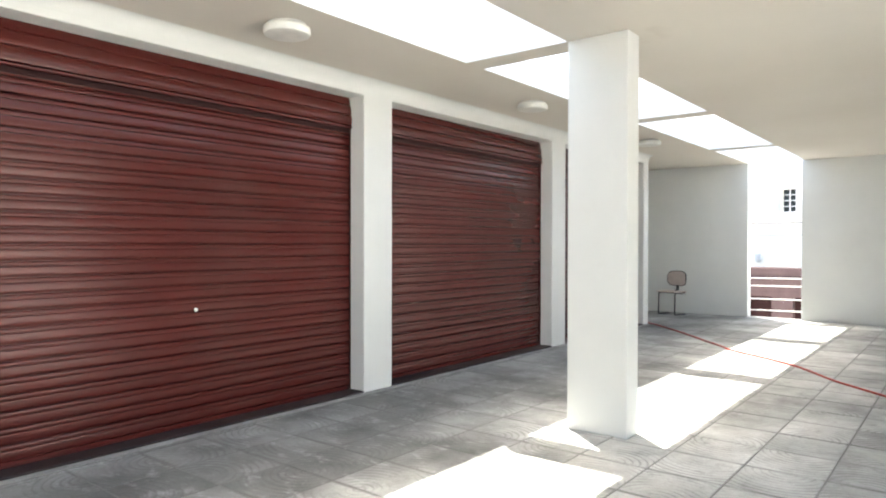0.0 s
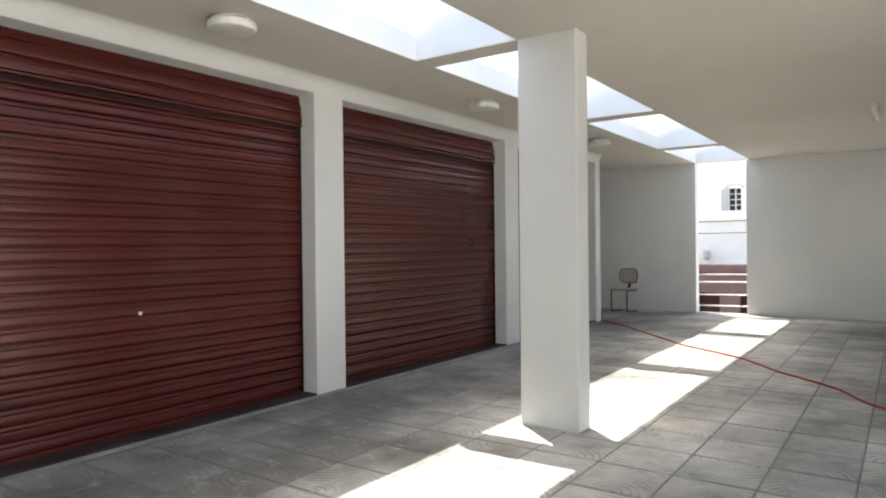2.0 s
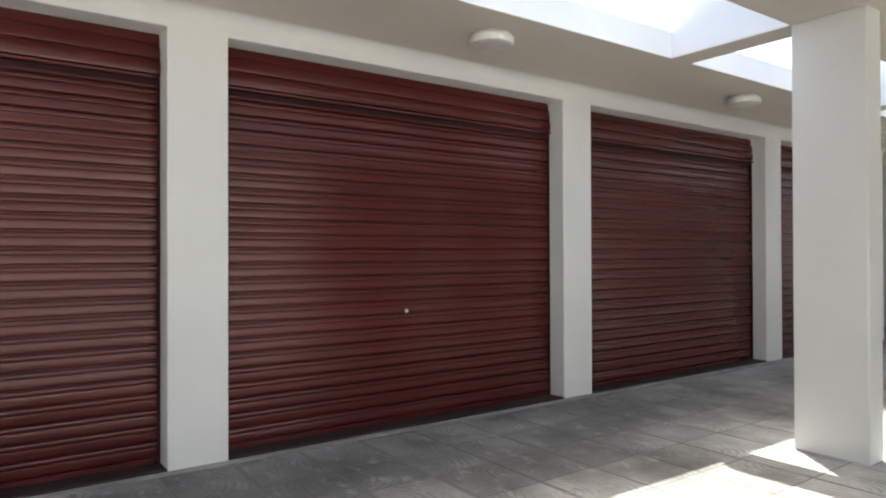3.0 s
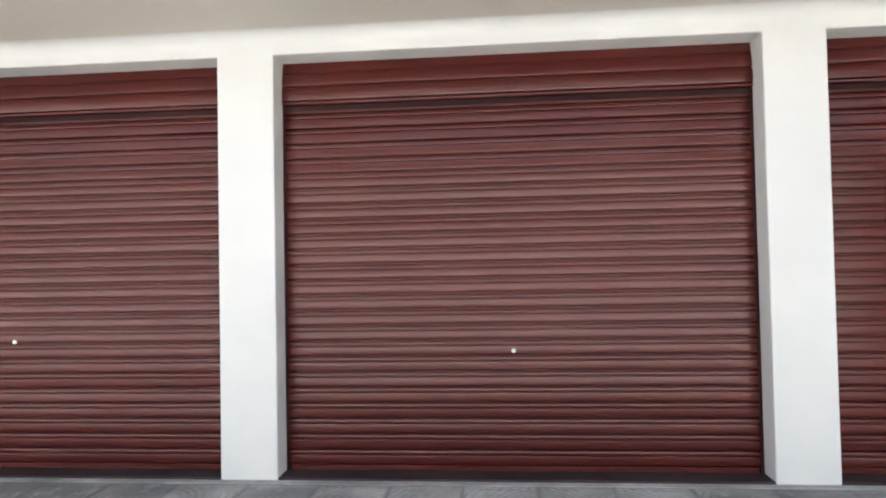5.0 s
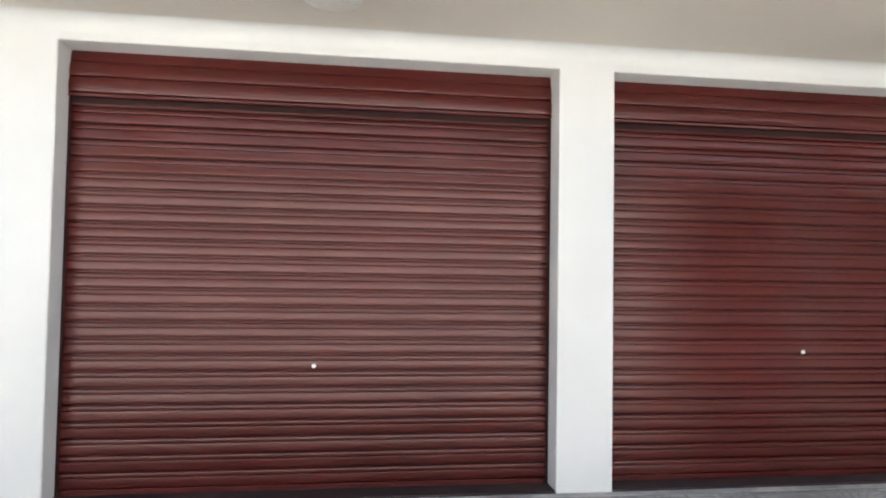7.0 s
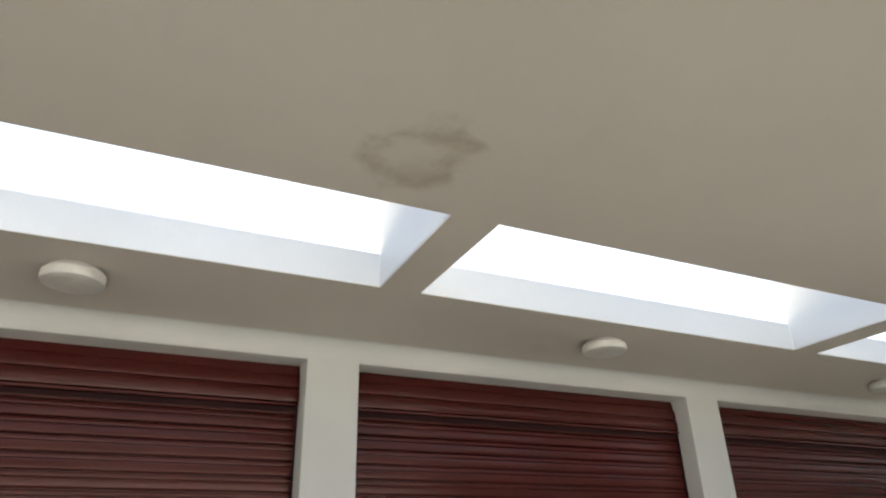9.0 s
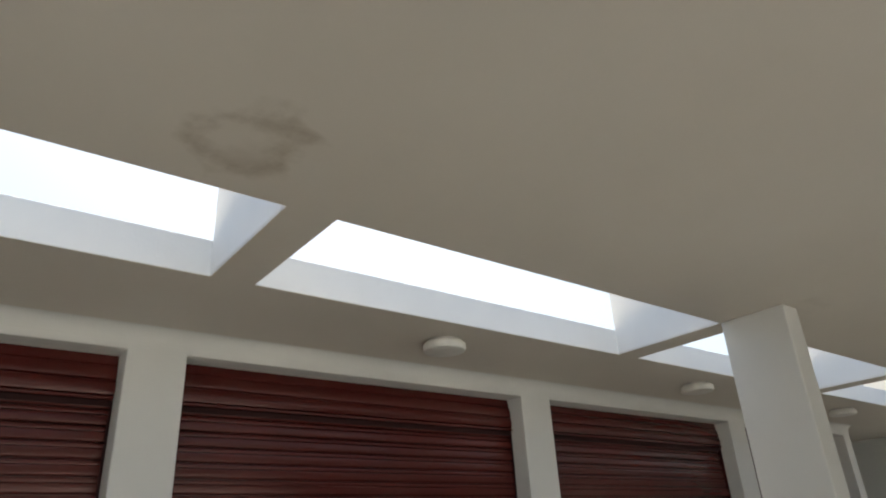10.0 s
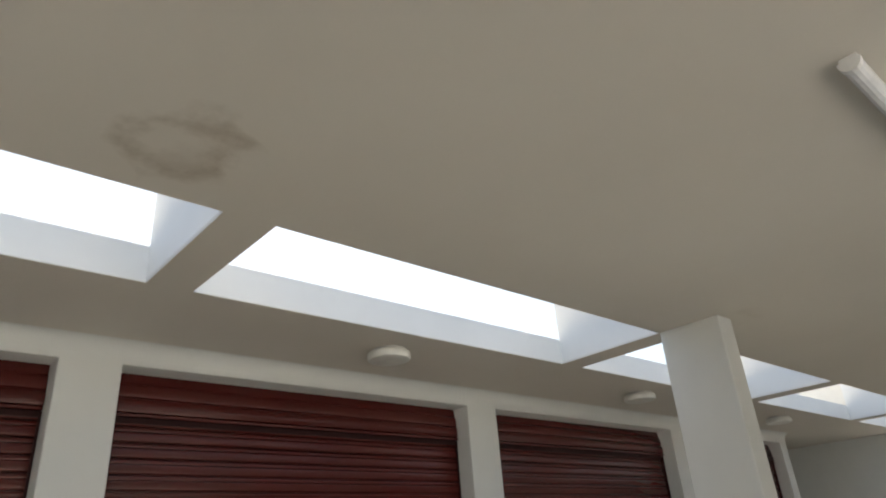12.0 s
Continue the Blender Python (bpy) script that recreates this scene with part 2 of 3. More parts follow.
def sheet(us, vs, holes, lo, hi, put):
    """A slab from lo to hi over the grid us x vs, without the cells in holes; put(u, v, w) gives the place."""
    bm = bmesh.new()
    keep = {}

    def vert(i, j, k):
        if (i, j, k) not in keep:
            keep[i, j, k] = bm.verts.new(put(us[i], vs[j], (lo, hi)[k]))
        return keep[i, j, k]

    nu, nv = len(us) - 1, len(vs) - 1
    full = {(i, j) for i in range(nu) for j in range(nv)} - set(holes)
    for i, j in full:
        for k in (0, 1):
            bm.faces.new([vert(a, b, k) for a, b in ((i, j), (i + 1, j), (i + 1, j + 1), (i, j + 1))])
        for (di, dj), (a, b) in {(-1, 0): ((i, j), (i, j + 1)), (1, 0): ((i + 1, j), (i + 1, j + 1)), (0, -1): ((i, j), (i + 1, j)), (0, 1): ((i, j + 1), (i + 1, j + 1))}.items():
            if (i + di, j + dj) not in full:
                bm.faces.new([vert(*a, 0), vert(*b, 0), vert(*b, 1), vert(*a, 1)])
    return bm


def soften(ob, width=0.006):
    mod = ob.modifiers.new("worn_edges", "BEVEL")
    mod.width, mod.segments, mod.limit_method = width, 2, "ANGLE"
    return ob


def tube(bm, points, r, sides=10):
    """A round tube along a line of points."""
    rings = []
    pts = [Vector(p) for p in points]
    for i, p in enumerate(pts):
        d = (pts[min(i + 1, len(pts) - 1)] - pts[max(i - 1, 0)]).normalized()
        up = Vector((0, 0, 1)) if abs(d.z) < 0.9 else Vector((1, 0, 0))
        a = d.cross(up).normalized()
        b = d.cross(a).normalized()
        rings.append([bm.verts.new(p + r * (math.cos(q) * a + math.sin(q) * b)) for q in (2 * math.pi * k / sides for k in range(sides))])
    for ra, rb in zip(rings, rings[1:]):
        for k in range(sides):
            bm.faces.new((ra[k], ra[(k + 1) % sides], rb[(k + 1) % sides], rb[k]))
    bm.faces.new(rings[0])
    bm.faces.new(rings[-1][::-1])


def bend(points, r, n=5):
    """Rounds the corners of a line of points by the radius r."""
    pts = [Vector(p) for p in points]
    out = [pts[0]]
    for a, b, c in zip(pts, pts[1:], pts[2:]):
        p, q = b + (a - b).normalized() * r, b + (c - b).normalized() * r
        out += [(1 - s) ** 2 * p + 2 * s * (1 - s) * b + s * s * q for s in (k / n for k in range(n + 1))]
    return out + [pts[-1]]


def lathe(bm, profile, sides=32):
    """Turns (radius, height) pairs about the z axis."""
    rings = [[bm.verts.new((r * math.cos(q), r * math.sin(q), z)) for q in (2 * math.pi * k / sides for k in range(sides))] for r, z in profile]
    for ra, rb in zip(rings, rings[1:]):
        for k in range(sides):
            bm.faces.new((ra[k], ra[(k + 1) % sides], rb[(k + 1) % sides], rb[k]))
    bm.faces.new(rings[0])
    bm.faces.new(rings[-1])


# ---- the structure ----
OPEN_W, OPEN_H, CEIL = 2.76, 2.47, 2.6
END_X, SIDE_X, BACK_Y, EDGE_Y = 12.75, -9.6, 2.2, -6.0
SLAB = 0.195
STARTS = [-4.36, -1.26, 1.84, 4.94, 8.08]                      # left edges of the five openings
WIDTHS = [OPEN_W] * 3 + [2.81, 2.49]
WALL_END = STARTS[-1] + WIDTHS[-1] + 0.19                           # the wall of shutters stops here
SLOT_Y0, SLOT_Y1 = -1.805, -0.96
GAPS = [-1.37, 1.735, 4.84, 7.835, 10.73]                         # beams between the roof slots

us = [SIDE_X]
for s, w in zip(STARTS, WIDTHS):
    us += [s, s + w]
us.append(WALL_END)
wall = sheet(us, [0, OPEN_H, CEIL], [(2 * k + 1, 0) for k in range(5)], 0.0, 0.30, lambda u, v, w: (u, w, v))
soften(thing("wall_north", wall, WALL, "white painted plaster wall with five shutter openings", "wall", kind="structure"), 0.008)

us, holes = [SIDE_X - 0.2], []
for a, b in zip(GAPS, GAPS[1:] + [None]):
    us += [a + 0.116, (b - 0.116) if b else END_X]
us.append(END_X + 0.2)
us = [SIDE_X - 0.2, -4.4] + [GAPS[0] - 0.116] + us[1:]
holes = [(i, 1) for i in range(1, len(us) - 1, 2)]
roof = sheet(us, [EDGE_Y - 0.2, SLOT_Y0, SLOT_Y1, BACK_Y + 0.2], holes, CEIL, CEIL + SLAB, lambda u, v, w: (u, v, w))
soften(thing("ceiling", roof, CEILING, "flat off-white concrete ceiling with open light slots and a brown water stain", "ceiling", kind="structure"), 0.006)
ceiling_mesh = bpy.data.objects["ceiling"].data
ceiling_mesh.materials.append(SLOT_WHITE)                       # the reveals of the slots are white
for p in ceiling_mesh.polygons:
    p.material_index = 1 if abs(p.normal.z) < 0.5 else 0

# upstand beams across the strip of slots
for g in GAPS:
    bm = bmesh.new()
    box(bm, g - 0.118, g + 0.118, SLOT_Y0 + 0.002, SLOT_Y1 - 0.002, CEIL + 0.012, 3.15)
    thing("beam", bm, SLOT_WHITE, "white painted upstand beam between two roof slots", "beam", "roof beams", kind="structure")
bm = bmesh.new()
box(bm, END_X - 0.002, END_X + 0.2, SLOT_Y0 + 0.002, SLOT_Y1 - 0.002, CEIL + 0.012, 3.0)
thing("beam", bm, SLOT_WHITE, "white painted upstand beam at the end of the roof slots", "beam", "roof beams", kind="structure")

bm = bmesh.new()
cove = [(-0.085 * (1 - math.cos(a)), -0.085 * (1 - math.sin(a))) for a in (math.pi / 2 * k / 8 for k in range(9))] + [(0.0, 0.0)]
ends = [[bm.verts.new((x, y - 0.001, CEIL + z - 0.001)) for y, z in cove] for x in (SIDE_X, WALL_END)]
for k in range(len(cove)):
    bm.faces.new((ends[0][k], ends[1][k], ends[1][(k + 1) % len(cove)], ends[0][(k + 1) % len(cove)]))
bm.faces.new(ends[0]), bm.faces.new(ends[1])
thing("trim", bm, WALL, "rounded plaster cove between wall and ceiling", "trim", kind="structure", smooth=True)

# the far end wall, with a tall opening in line with the slots
wall = sheet([EDGE_Y, SLOT_Y0 + 0.035, SLOT_Y1 + 0.01, BACK_Y + 0.2], [0, CEIL], [(1, 0)], END_X, END_X + 0.2, lambda u, v, w: (w, u, v))
soften(thing("wall_east", wall, WALL, "white painted end wall with a tall narrow opening", "wall", kind="structure"), 0.006)
# unseen closing wall, set far west so more light reaches the left shutter
bm = bmesh.new()
box(bm, SIDE_X - 0.2, SIDE_X, EDGE_Y, 0.30, 0, CEIL)
thing("wall_west", bm, WALL, "unseen white side wall added to close the west end", "wall", kind="structure")
bm = bmesh.new()
box(bm, WALL_END - 0.15, WALL_END, 0.30, BACK_Y, 0, CEIL)
thing("wall_return", bm, WALL, "white painted return wall beside the last shutter", "wall", kind="structure")
bm = bmesh.new()
box(bm, SIDE_X - 0.2, END_X, BACK_Y, BACK_Y + 0.2, 0, CEIL)
thing("wall_back", bm, WALL, "plain white rear wall", "wall", kind="structure")
# unseen white wall, added only to bounce light back
bm = bmesh.new()
box(bm, -14, 30, -12.2, -12.0, 0, 2.4)
thing("wall_south", bm, WALL, "unseen white wall added beyond the yard to bounce light", "wall", kind="structure")

# unseen wall, added to shape light and shutter reflections; openings tuned for that
wall = sheet([SIDE_X - 0.2, -9.3, 5.2, 10.9, 12.2, END_X + 0.2], [0, 2.05, 2.45, CEIL], [(1, 0), (1, 1), (3, 0)], EDGE_Y - 0.2, EDGE_Y, lambda u, v, w: (u, w, v))
thing("unseen_wall_south", wall, WALL, "unseen white wall added to shape the light, with one wide and one narrow opening", "wall", kind="structure")

bm = bmesh.new()
box(bm, 4.715, 4.895, -2.238, -1.815, 0, CEIL)
soften(thing("column", bm, WALL, "white painted rectangular concrete column on the tiled floor", "column", kind="structure"), 0.008)

# floor bed under the tiles, and an unseen pale yard that reflects light in
bm = bmesh.new()
box(bm, SIDE_X - 0.2, END_X + 0.2, EDGE_Y - 0.2, BACK_Y + 0.2, -0.3, -0.0024)
thing("floor", bm, GROUT, "floor of square grey cement tiles with grooved fan pattern", "floor", kind="structure")
FLOOR = bpy.data.objects["floor"]
bm = bmesh.new()
box(bm, -14, 30, -12.2, EDGE_Y - 0.2, -0.3, -0.004)
thing("pavement", bm, YARD, "unseen pale yard outside the roofed hall, kept bright to reflect light", "pavement", kind="structure")
bm = bmesh.new()
box(bm, -400, 600, -500, 500, -3.4, -3.2)
thing("ground", bm, STREET, "grey street and ground outside", "ground", kind="structure")

# pale cement strip along the foot of the wall, and dark thresholds in the openings
bm = bmesh.new()
box(bm, SIDE_X, WALL_END, -0.06, 0.0, -0.012, 0.003)
thing("cement_strip", bm, CEMENT, "pale cement strip between tiles and wall", "trim", kind="structure")
for s, w in zip(STARTS, WIDTHS):
    bm = bmesh.new()
    box(bm, s, s + w, 0.0, 0.30, -0.012, 0.016, 0.004)
    thing("threshold", bm, DARK_SILL, "dark threshold under a roller shutter", "threshold", kind="structure")

# ---- roller shutters ----
PITCH, CURTAIN_Y, LATHS, FOOT = 0.0919, 0.178, 24, 0.043
rng = random.Random(11)


def strip_mesh(width, prof):
    """A pressed steel strip: the profile of (depth, height) drawn along the width."""
    bm = bmesh.new()
    ends = [[bm.verts.new((x, y, z)) for y, z in prof] for x in (-width / 2, width / 2)]
    for k in range(len(prof) - 1):
        bm.faces.new((ends[0][k], ends[0][k + 1], ends[1][k + 1], ends[1][k]))
    me = bpy.data.meshes.new("slat")
    bm.to_mesh(me)
    bm.free()
    me.materials.append(SHUTTER)
    me.polygons.foreach_set("use_smooth", [True] * len(me.polygons))
    me.set_sharp_from_angle(angle=radians(28))
    return me


# a broad, nearly flat face, a narrow nick, a low bead and the deep joint to the next lath
SLAT = [(0.016, 0.0), (0.016, 0.0016), (-0.003, 0.0022), (-0.0055, 0.0045), (-0.0078, 0.0075), (-0.0093, 0.011), (-0.0099, 0.016), (-0.0101, 0.030), (-0.0099, 0.048), (-0.0088, 0.056), (-0.0055, 0.0590),
        (0.003, 0.0596), (0.003, 0.0612), (-0.0062, 0.0622), (-0.0072, 0.066), (-0.0074, 0.075), (-0.0055, 0.0835), (-0.001, 0.0868), (0.016, 0.0876), (0.016, 0.0919)]
ROLL = [(0.016, 0.0), (0.000, 0.0025), (-0.0055, 0.006), (-0.0085, 0.020), (-0.0095, 0.040), (-0.0085, 0.062), (-0.0055, 0.078), (-0.0015, 0.0845), (0.012, 0.087), (0.012, 0.0905)]

GLINT_LEAN = {16: 0.03, 17: 0.06, 18: 0.05, 20: -0.04, 21: -0.08, 22: -0.06}        # leans set so that upper laths mirror bright areas to the camera


def shutter(x, width, slat, roll, lock, lock_x):
    """A closed roller shutter whose opening is centred on x."""
    ob = holder("roller_shutter", (x, CURTAIN_Y, 0.016), "closed maroon steel roller shutter, dusty and lightly dented, between white piers", "roller shutter", "row of roller shutters")
    for k in range(LATHS):
        lath = part_mesh("slat", slat, ob, (0, rng.uniform(-0.0012, 0.0012), FOOT - 0.016 + PITCH * k))
        lath.rotation_euler = (GLINT_LEAN.get(k, 0.0) + rng.gauss(-0.003, 0.024), 0, rng.gauss(0, 0.0005))
    top = FOOT - 0.016 + PITCH * (LATHS - 1)
    # the lowest turn of the roll, bulging forward over the curtain
    for dy, dz, lean in ((-0.026, 0.073, -0.02), (-0.023, 0.163, -0.14), (-0.010, 0.250, -0.30)):
        lath = part_mesh("slat", roll, ob, (0, dy, top + dz))
        lath.rotation_euler = (lean, 0, 0)
    # added dark strip that stands in for the shadow below the lip
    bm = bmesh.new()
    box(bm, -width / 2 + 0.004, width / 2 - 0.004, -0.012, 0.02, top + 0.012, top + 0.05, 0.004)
    part("head_strip", bm, SHUTTER_DARK, ob, "dark strip put in for the shadow under the roll")
    bm = bmesh.new()
    box(bm, -width / 2 + 0.004, width / 2 - 0.004, -0.046, 0.012, top + 0.048, top + 0.068, 0.006)
    part("roll_lip", bm, SHUTTER, ob)
    bm = bmesh.new()
    box(bm, -width / 2 + 0.03, width / 2 - 0.03, -0.014, 0.016, 0.002, FOOT - 0.016 + 0.001, 0.004)
    box(bm, -width / 2 + 0.03, width / 2 - 0.03, -0.030, -0.012, 0.002, 0.008, 0.002)
    part("bottom_rail", bm, SHUTTER, ob, "maroon bottom rail")
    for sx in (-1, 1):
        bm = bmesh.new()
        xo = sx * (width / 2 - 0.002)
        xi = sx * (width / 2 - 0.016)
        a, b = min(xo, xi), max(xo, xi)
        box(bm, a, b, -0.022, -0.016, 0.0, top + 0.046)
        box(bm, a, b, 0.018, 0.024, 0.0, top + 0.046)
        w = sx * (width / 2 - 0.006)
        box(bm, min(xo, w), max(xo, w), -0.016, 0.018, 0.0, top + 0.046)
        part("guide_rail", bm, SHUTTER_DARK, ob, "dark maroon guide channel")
    # added dark sheet that closes the gaps behind the laths
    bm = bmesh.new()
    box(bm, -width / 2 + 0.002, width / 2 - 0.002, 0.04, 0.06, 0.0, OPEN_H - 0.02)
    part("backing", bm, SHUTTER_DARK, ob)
    if lock:
        bm = bmesh.new()
        lathe(bm, [(0.013, 0.0), (0.013, 0.006), (0.011, 0.009), (0.005, 0.011)], 16)
        bmesh.ops.rotate(bm, verts=bm.verts, matrix=Matrix.Rotation(radians(90), 3, "X"))
        bmesh.ops.translate(bm, verts=bm.verts, vec=(lock_x, -0.008, lock))
        part("lock", bm, KNOB, ob, "small round pale lock")
    return ob


for w in sorted(set(WIDTHS)):
    slat_me, roll_me = strip_mesh(w - 0.010, SLAT), strip_mesh(w - 0.004, ROLL)
    for s, own, lock, lock_x in zip(STARTS, WIDTHS, (0.775, 0.698, 0.775, 0, 0), (-0.02, -0.012, -0.045, 0, 0)):
        if own == w:
            shutter(s + w / 2, w, slat_me, roll_me, lock, lock_x)


# ---- ceiling lamps ----
def round_lamp(x, y):
    ob = holder("ceiling_lamp", (x, y, CEIL), "round flat opal ceiling lamp, unlit, fixed to the ceiling", "ceiling lamp", "round ceiling lamps")
    bm = bmesh.new()
    lathe(bm, [(0.118, 0.0), (0.118, -0.012), (0.110, -0.016)], 36)
    part("base", bm, LAMP_BASE, ob, "pale metal base plate")
    bm = bmesh.new()
    lathe(bm, [(0.134, -0.018), (0.143, -0.026), (0.144, -0.058), (0.138, -0.069), (0.128, -0.073), (0.09, -0.077), (0.03, -0.078)], 36)
    part("shade", bm, OPAL, ob, "opal plastic cover", smooth=True)
    return ob


for x in (-2.9, 0.2, 3.32, 6.25, 9.2):
    round_lamp(x, -0.62)


def batten(x0, x1, y):
    ob = holder("batten_light", ((x0 + x1) / 2, y, CEIL), "slim white batten light with ribbed diffuser, unlit, on the ceiling", "batten light", "batten lights")
    h = (x1 - x0) / 2
    bm = bmesh.new()
    box(bm, -h + 0.004, h - 0.004, -0.027, 0.027, -0.018, 0.0, 0.003)
    part("tray", bm, BATTEN, ob)
    bm = bmesh.new()
    n = 14
    prof = [(-0.031 * math.cos(math.pi * k / n), -0.016 - 0.036 * math.sin(math.pi * k / n) ** 0.8 - (0.0012 if k % 2 else 0.0)) for k in range(n + 1)]
    ends = [[bm.verts.new((x, yy, z)) for yy, z in prof] for x in (-h + 0.022, h - 0.022)]
    for k in range(n):
        bm.faces.new((ends[0][k], ends[1][k], ends[1][k + 1], ends[0][k + 1]))
    part("diffuser", bm, DIFFUSER, ob, "ribbed clear-white diffuser")
    for sx in (-1, 1):
        bm = bmesh.new()
        a, b = sorted((sx * h, sx * (h - 0.024)))
        ea = [bm.verts.new((a, yy * 1.08, z * 1.05)) for yy, z in prof]
        eb = [bm.verts.new((b, yy * 1.08, z * 1.05)) for yy, z in prof]
        for k in range(n + 1):
            bm.faces.new((ea[k], eb[k], eb[(k + 1) % (n + 1)], ea[(k + 1) % (n + 1)]))
        bm.faces.new(ea), bm.faces.new(eb)
        part("end_cap", bm, BATTEN, ob)
    return ob


batten(2.72, 3.82, -3.73)
batten(8.65, 9.60, -3.70)


# ---- the chair by the end wall ----
def school_chair(at, turn):
    ob = holder("chair", at, "small cream chair with rounded back on black tube legs", "chair")
    ob.rotation_euler = (0, 0, radians(turn))
    for sx in (-0.165, 0.165):
        bm = bmesh.new()
        # a bracket of one bent tube: runner, upright, seat rail
        tube(bm, bend([(sx, 0.17, 0.012), (sx, -0.13, 0.012), (sx, -0.125, 0.385), (sx, 0.16, 0.385)], 0.035), 0.012)
        part("side_frame", bm, BLACK_TUBE, ob)
    bm = bmesh.new()
    box(bm, -0.165, 0.165, 0.08, 0.10, 0.365, 0.38, 0.002)
    part("crossbar", bm, BLACK_TUBE, ob)
    bm = bmesh.new()
    box(bm, -0.19, 0.19, -0.17, 0.17, 0.396, 0.418, 0.009)
    part("seat", bm, CREAM_PLY, ob, "cream laminate seat")
    bm = bmesh.new()
    tube(bm, bend([(0, 0.10, 0.39), (0, 0.18, 0.42), (0, 0.205, 0.60)], 0.03), 0.026)
    part("back_post", bm, BLACK_PLASTIC, ob, "black plastic back bracket")
    bm = bmesh.new()
    n = 28
    rows = []
    for yy, k in ((0.0, 0.94), (-0.006, 1.0), (-0.018, 1.0), (-0.024, 0.94)):
        ring = []
        for i in range(n):
            q = 2 * math.pi * i / n
            cx, cz = math.copysign(abs(math.cos(q)) ** 0.6, math.cos(q)), math.copysign(abs(math.sin(q)) ** 0.6, math.sin(q))
            xx = 0.185 * k * cx
            ring.append(bm.verts.new((xx, 0.20 + yy - 0.9 * xx * xx, 0.63 + 0.125 * k * cz)))
        rows.append(ring)
    for ra, rb in zip(rows, rows[1:]):
        for i in range(n):
            bm.faces.new((ra[i], ra[(i + 1) % n], rb[(i + 1) % n], rb[i]))
    bm.faces.new(rows[0]), bm.faces.new(rows[-1])
    part("backrest", bm, CREAM_PLY, ob, "rounded cream backrest", smooth=True)
    bm = bmesh.new()
    loop = []
    for i in range(n + 1):
        q = 2 * math.pi * i / n
        xx = 0.188 * math.copysign(abs(math.cos(q)) ** 0.6, math.cos(q))
        loop.append((xx, 0.188 - 0.9 * xx * xx, 0.63 + 0.128 * math.copysign(abs(math.sin(q)) ** 0.6, math.sin(q))))
    tube(bm, loop, 0.009, 8)
    part("edging", bm, BLACK_PLASTIC, ob, "black plastic edging round the backrest")
    return ob


school_chair((12.30, 0.19, 0.0), -106)

# ---- hose on the floor ----
hose = bpy.data.curves.new("hose", "CURVE")
hose.dimensions, hose.bevel_depth, hose.bevel_resolution, hose.resolution_u = "3D", 0.009, 3, 10
sp = hose.splines.new("NURBS")
way = [(11.6, 0.9), (11.1, 0.34), (10.68, -0.13), (10.04, -0.75), (9.34, -1.32), (9.08, -1.56), (8.82, -1.74), (8.54, -2.12), (8.28, -2.45), (8.0, -2.69), (7.62, -2.94), (7.42, -3.13),
       (7.22, -3.33), (7.08, -3.46), (6.94, -3.55), (6.63, -3.68), (6.43, -3.85), (6.2, -4.12), (5.9, -4.8), (6.0, -5.5), (6.6, -6.4)]
sp.points.add(len(way) - 1)
for p, (x, y) in zip(sp.points, way):
    p.co = (x, y, 0.0105, 1)
sp.use_endpoint_u, sp.order_u = True, 3
hose.materials.append(RUBBER)
tagged(new("hose", hose), "thin red rubber hose lying across the tiles", "hose")

# ---- railing in the end opening ----
rail = holder("railing", (END_X + 0.10, (SLOT_Y0 + SLOT_Y1) / 2, 0), "white horizontal bar railing across the tall opening", "railing")
for z in (0.665, 0.535, 0.315, 0.125):
    bm = bmesh.new()
    tube(bm, [(0, -0.43, z + 0.006), (0, 0.41, z - 0.006)], 0.011, 8)
    part("bar", bm, RAIL_WHITE, rail)

# ---- outside, beyond the opening ----
HX = 30.0
house = holder("house", (HX, 3.0, -3.2), "white rendered house with an arched shuttered window across the street", "house")
bm = sheet([-9, -1.43, -0.95, 12], [0, 5.72, 6.62, 11.0], [(1, 1)], 0.0, 0.35, lambda u, v, w: (w, u, v))
part("wall", bm, HOUSE_WHITE, house)
bm = bmesh.new()
box(bm, 0.35, 6, -9, 12, 0, 11)
part("body", bm, HOUSE_WHITE, house)
bm = bmesh.new()
box(bm, -0.14, 0.0, -9, 12, 5.32, 5.42, 0.01)
part("ledge", bm, HOUSE_WHITE, house)
win = bmesh.new()
box(win, 0.22, 0.25, -1.43, -0.95, 5.72, 6.62)
win = part("window", win, DARK_GLASS, house, "dark window pane")
for z in (5.94, 6.17, 6.40):
    bm = bmesh.new()
    box(bm, 0.16, 0.20, -1.43, -0.95, z - 0.015, z + 0.015)
    part("glazing_bar", bm, RAIL_WHITE, win)
bm = bmesh.new()
box(bm, 0.16, 0.21, -1.21, -1.17, 5.72, 6.62)
part("glazing_bar", bm, RAIL_WHITE, win)
bm = bmesh.new()
for i in range(14):
    box(bm, -0.05, -0.02, -0.90, -0.68, 5.74 + 0.062 * i, 5.74 + 0.062 * i + 0.05)
box(bm, -0.02, -0.002, -0.91, -0.67, 5.72, 6.62)
part("window_shutter", bm, SHADE_GREY, house, "open grey louvred shutter")
bm = bmesh.new()
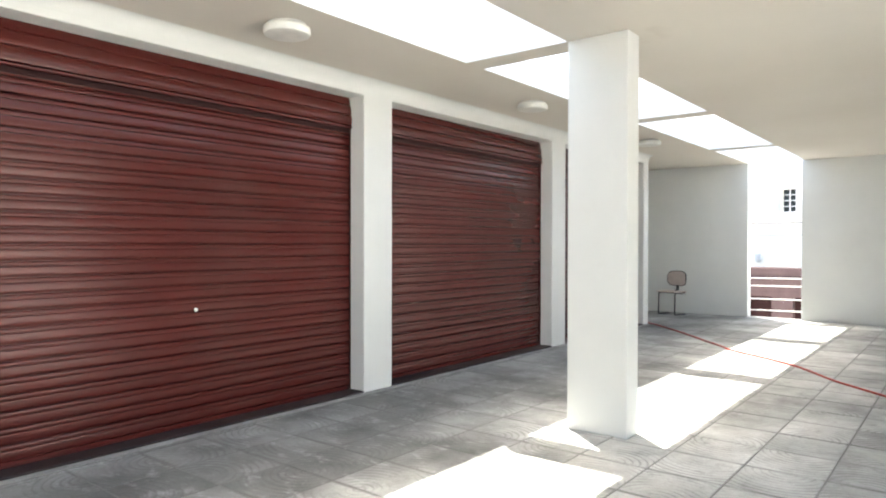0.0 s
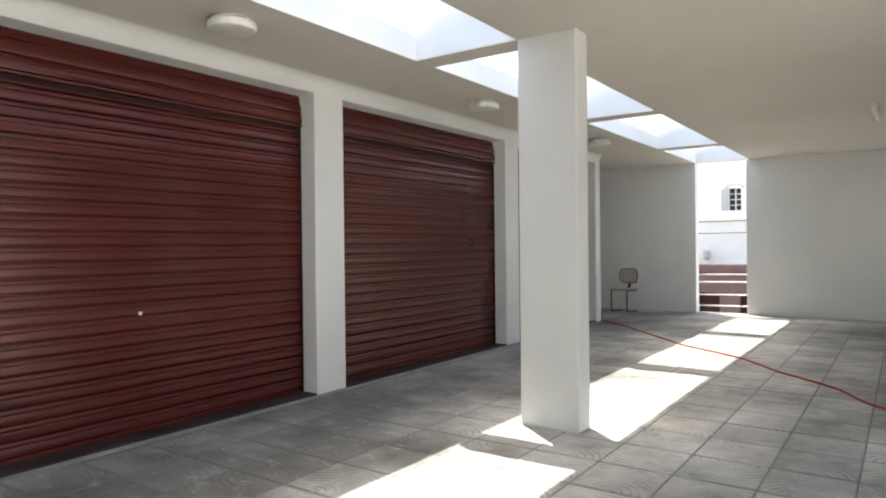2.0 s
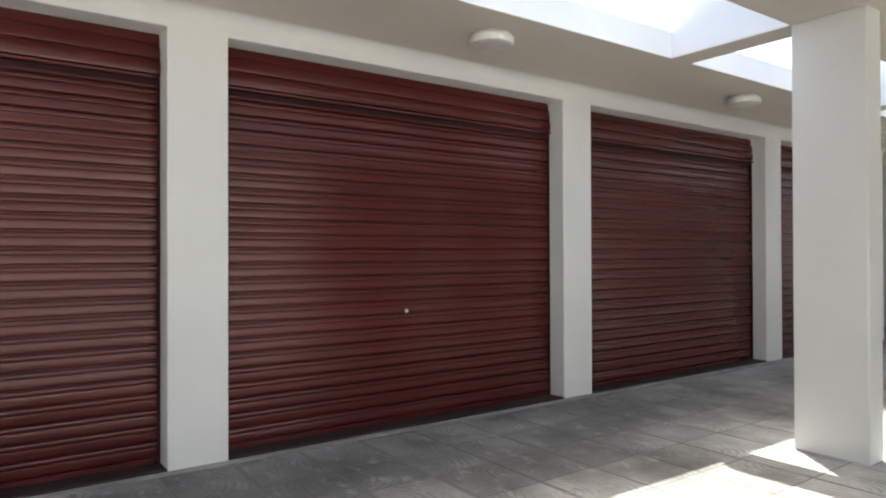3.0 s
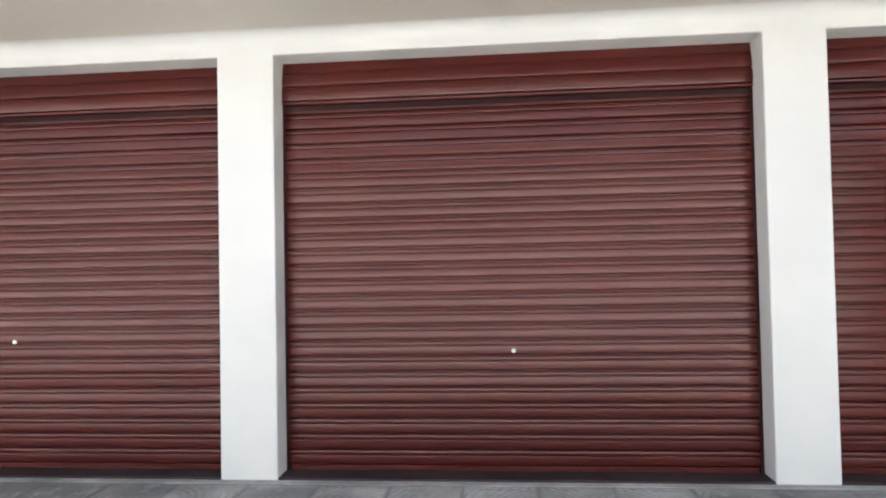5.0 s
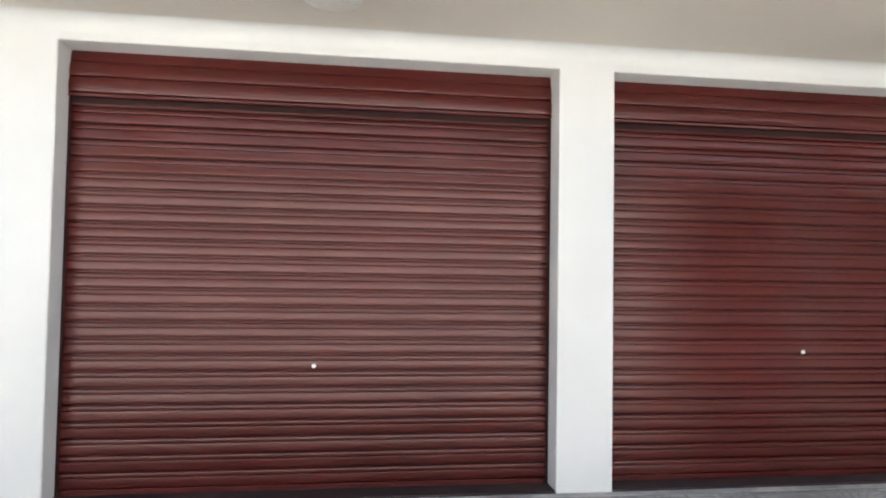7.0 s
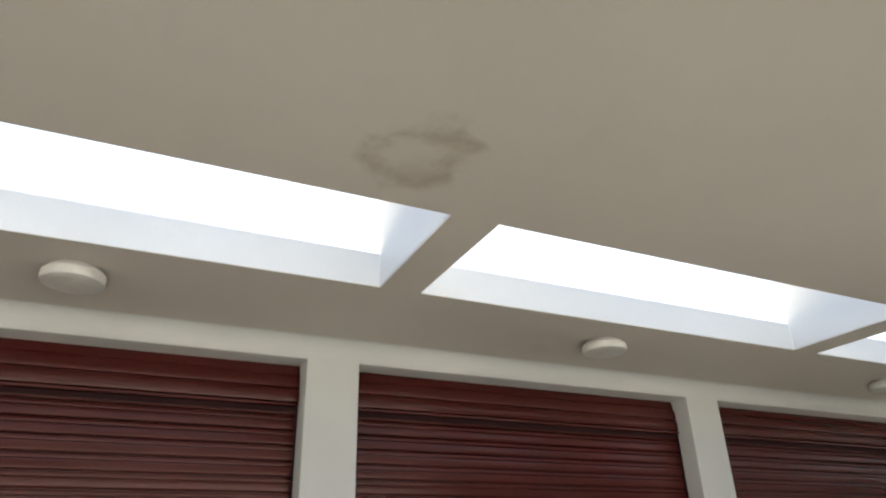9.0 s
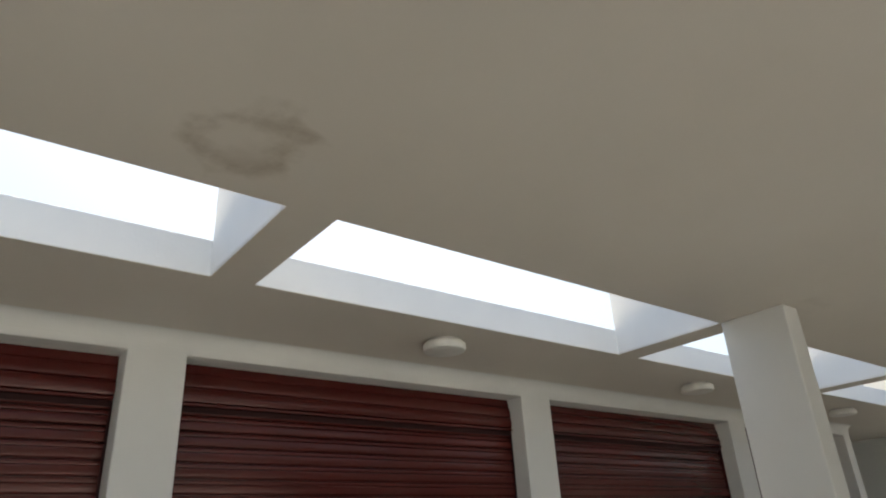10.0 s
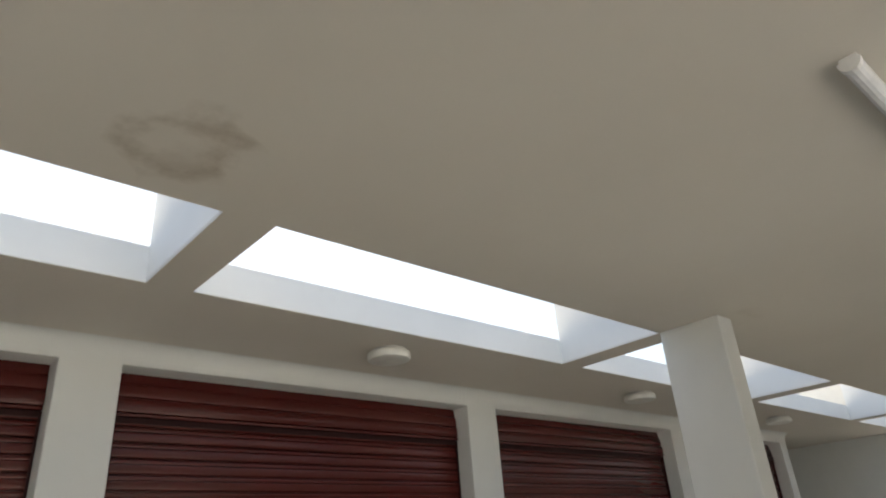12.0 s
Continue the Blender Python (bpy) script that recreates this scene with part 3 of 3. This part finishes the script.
for i in range(12):
    a0, a1 = math.pi * i / 12, math.pi * (i + 1) / 12
    quad = [(-1.19 + r * math.cos(a), 6.62 + 0.55 * r * math.sin(a)) for r, a in ((0.30, a0), (0.38, a0), (0.38, a1), (0.30, a1))]
    lo = [bm.verts.new((-0.05, y, z)) for y, z in quad]
    hi = [bm.verts.new((0.0, y, z)) for y, z in quad]
    bm.faces.new(lo), bm.faces.new(hi)
    for q in range(4):
        bm.faces.new((lo[q], lo[(q + 1) % 4], hi[(q + 1) % 4], hi[q]))
part("window_arch", bm, SHADE_GREY, house, "moulded arch over the window")

bm = bmesh.new()
lathe(bm, [(0.05, 4.05), (0.13, 4.12), (0.15, 4.4), (0.06, 4.5)], 10)
bmesh.ops.translate(bm, verts=bm.verts, vec=(-0.16, -0.09, -0.36))
part("wall_lamp", bm, SHADE_GREY, house, "small grey wall lamp")
gate = holder("garage_block", (24.0, 1.0, -3.2), "low maroon garage block with dark openings across the street", "garage")
bm = sheet([-9, -2.4, -0.5, 0.13, 0.82, 1.9, 6], [0, 2.74, 3.66], [(1, 0), (3, 0), (5, 0)], 0.0, 0.3, lambda u, v, w: (w, u, v))
part("wall", bm, MAROON_WALL, gate)
bm = bmesh.new()
box(bm, 0.3, 3.0, -9, 6, 0, 3.6)
part("body", bm, SHUTTER_DARK, gate)
bm = bmesh.new()
box(bm, -0.06, 0.0, -9, 6, 3.34, 3.38, 0.006)
part("roof_edge", bm, SHUTTER_DARK, gate)
for z0 in (2.02, 1.70):
    bm = bmesh.new()
    tube(bm, [(20, -14 + 14 * k / 11 * 2.6, z0 - 0.25 * math.sin(math.pi * k / 11)) for k in range(12)], 0.012, 6)
    thing("cable", bm, CABLE, "thin overhead cable across the street", "cable", "overhead cables")

# ---- floor tiles ----
def tile_mesh():
    bm = bmesh.new()
    h, b, t = TILE_P / 2 - 0.0034, 0.003, 0.012
    low = [bm.verts.new((sx * h, sy * h, -t)) for sx, sy in ((-1, -1), (1, -1), (1, 1), (-1, 1))]
    mid = [bm.verts.new((sx * h, sy * h, -b)) for sx, sy in ((-1, -1), (1, -1), (1, 1), (-1, 1))]
    top = [bm.verts.new((sx * (h - b), sy * (h - b), 0)) for sx, sy in ((-1, -1), (1, -1), (1, 1), (-1, 1))]
    for a, c in ((low, mid), (mid, top)):
        for k in range(4):
            bm.faces.new((a[k], a[(k + 1) % 4], c[(k + 1) % 4], c[k]))
    bm.faces.new(top)
    return finish("tile", bm, TILE)


TILE_ME = tile_mesh()
rest = bmesh.new()
rng = random.Random(4)
for i in range(-36, 24):
    for j in range(-9, 15):
        x, y = TILE_X + TILE_P * (i + 0.5), TILE_Y + TILE_P * (j + 0.5)
        h = TILE_P / 2 - 0.0034
        top_y = -0.078 if x < WALL_END else BACK_Y
        x0, x1, y0, y1 = max(x - h, SIDE_X), min(x + h, END_X + 0.19), max(y - h, EDGE_Y), min(y + h, top_y)
        if x1 - x0 < 0.03 or y1 - y0 < 0.03:
            continue
        z = rng.uniform(-0.0008, 0.0012)
        whole = min(x1 - x0, y1 - y0) > 2 * h - 0.001
        if whole and 1.6 < x < 9.6 and -4.3 < y < -0.3:
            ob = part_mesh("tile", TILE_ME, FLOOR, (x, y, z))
            ob.rotation_euler = (rng.uniform(-0.0018, 0.0018), rng.uniform(-0.0018, 0.0018), rng.uniform(-0.004, 0.004))
        else:
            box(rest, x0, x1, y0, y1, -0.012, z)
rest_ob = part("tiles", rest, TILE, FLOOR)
tagged(rest_ob, "more grey cement tiles", kind="stuff")
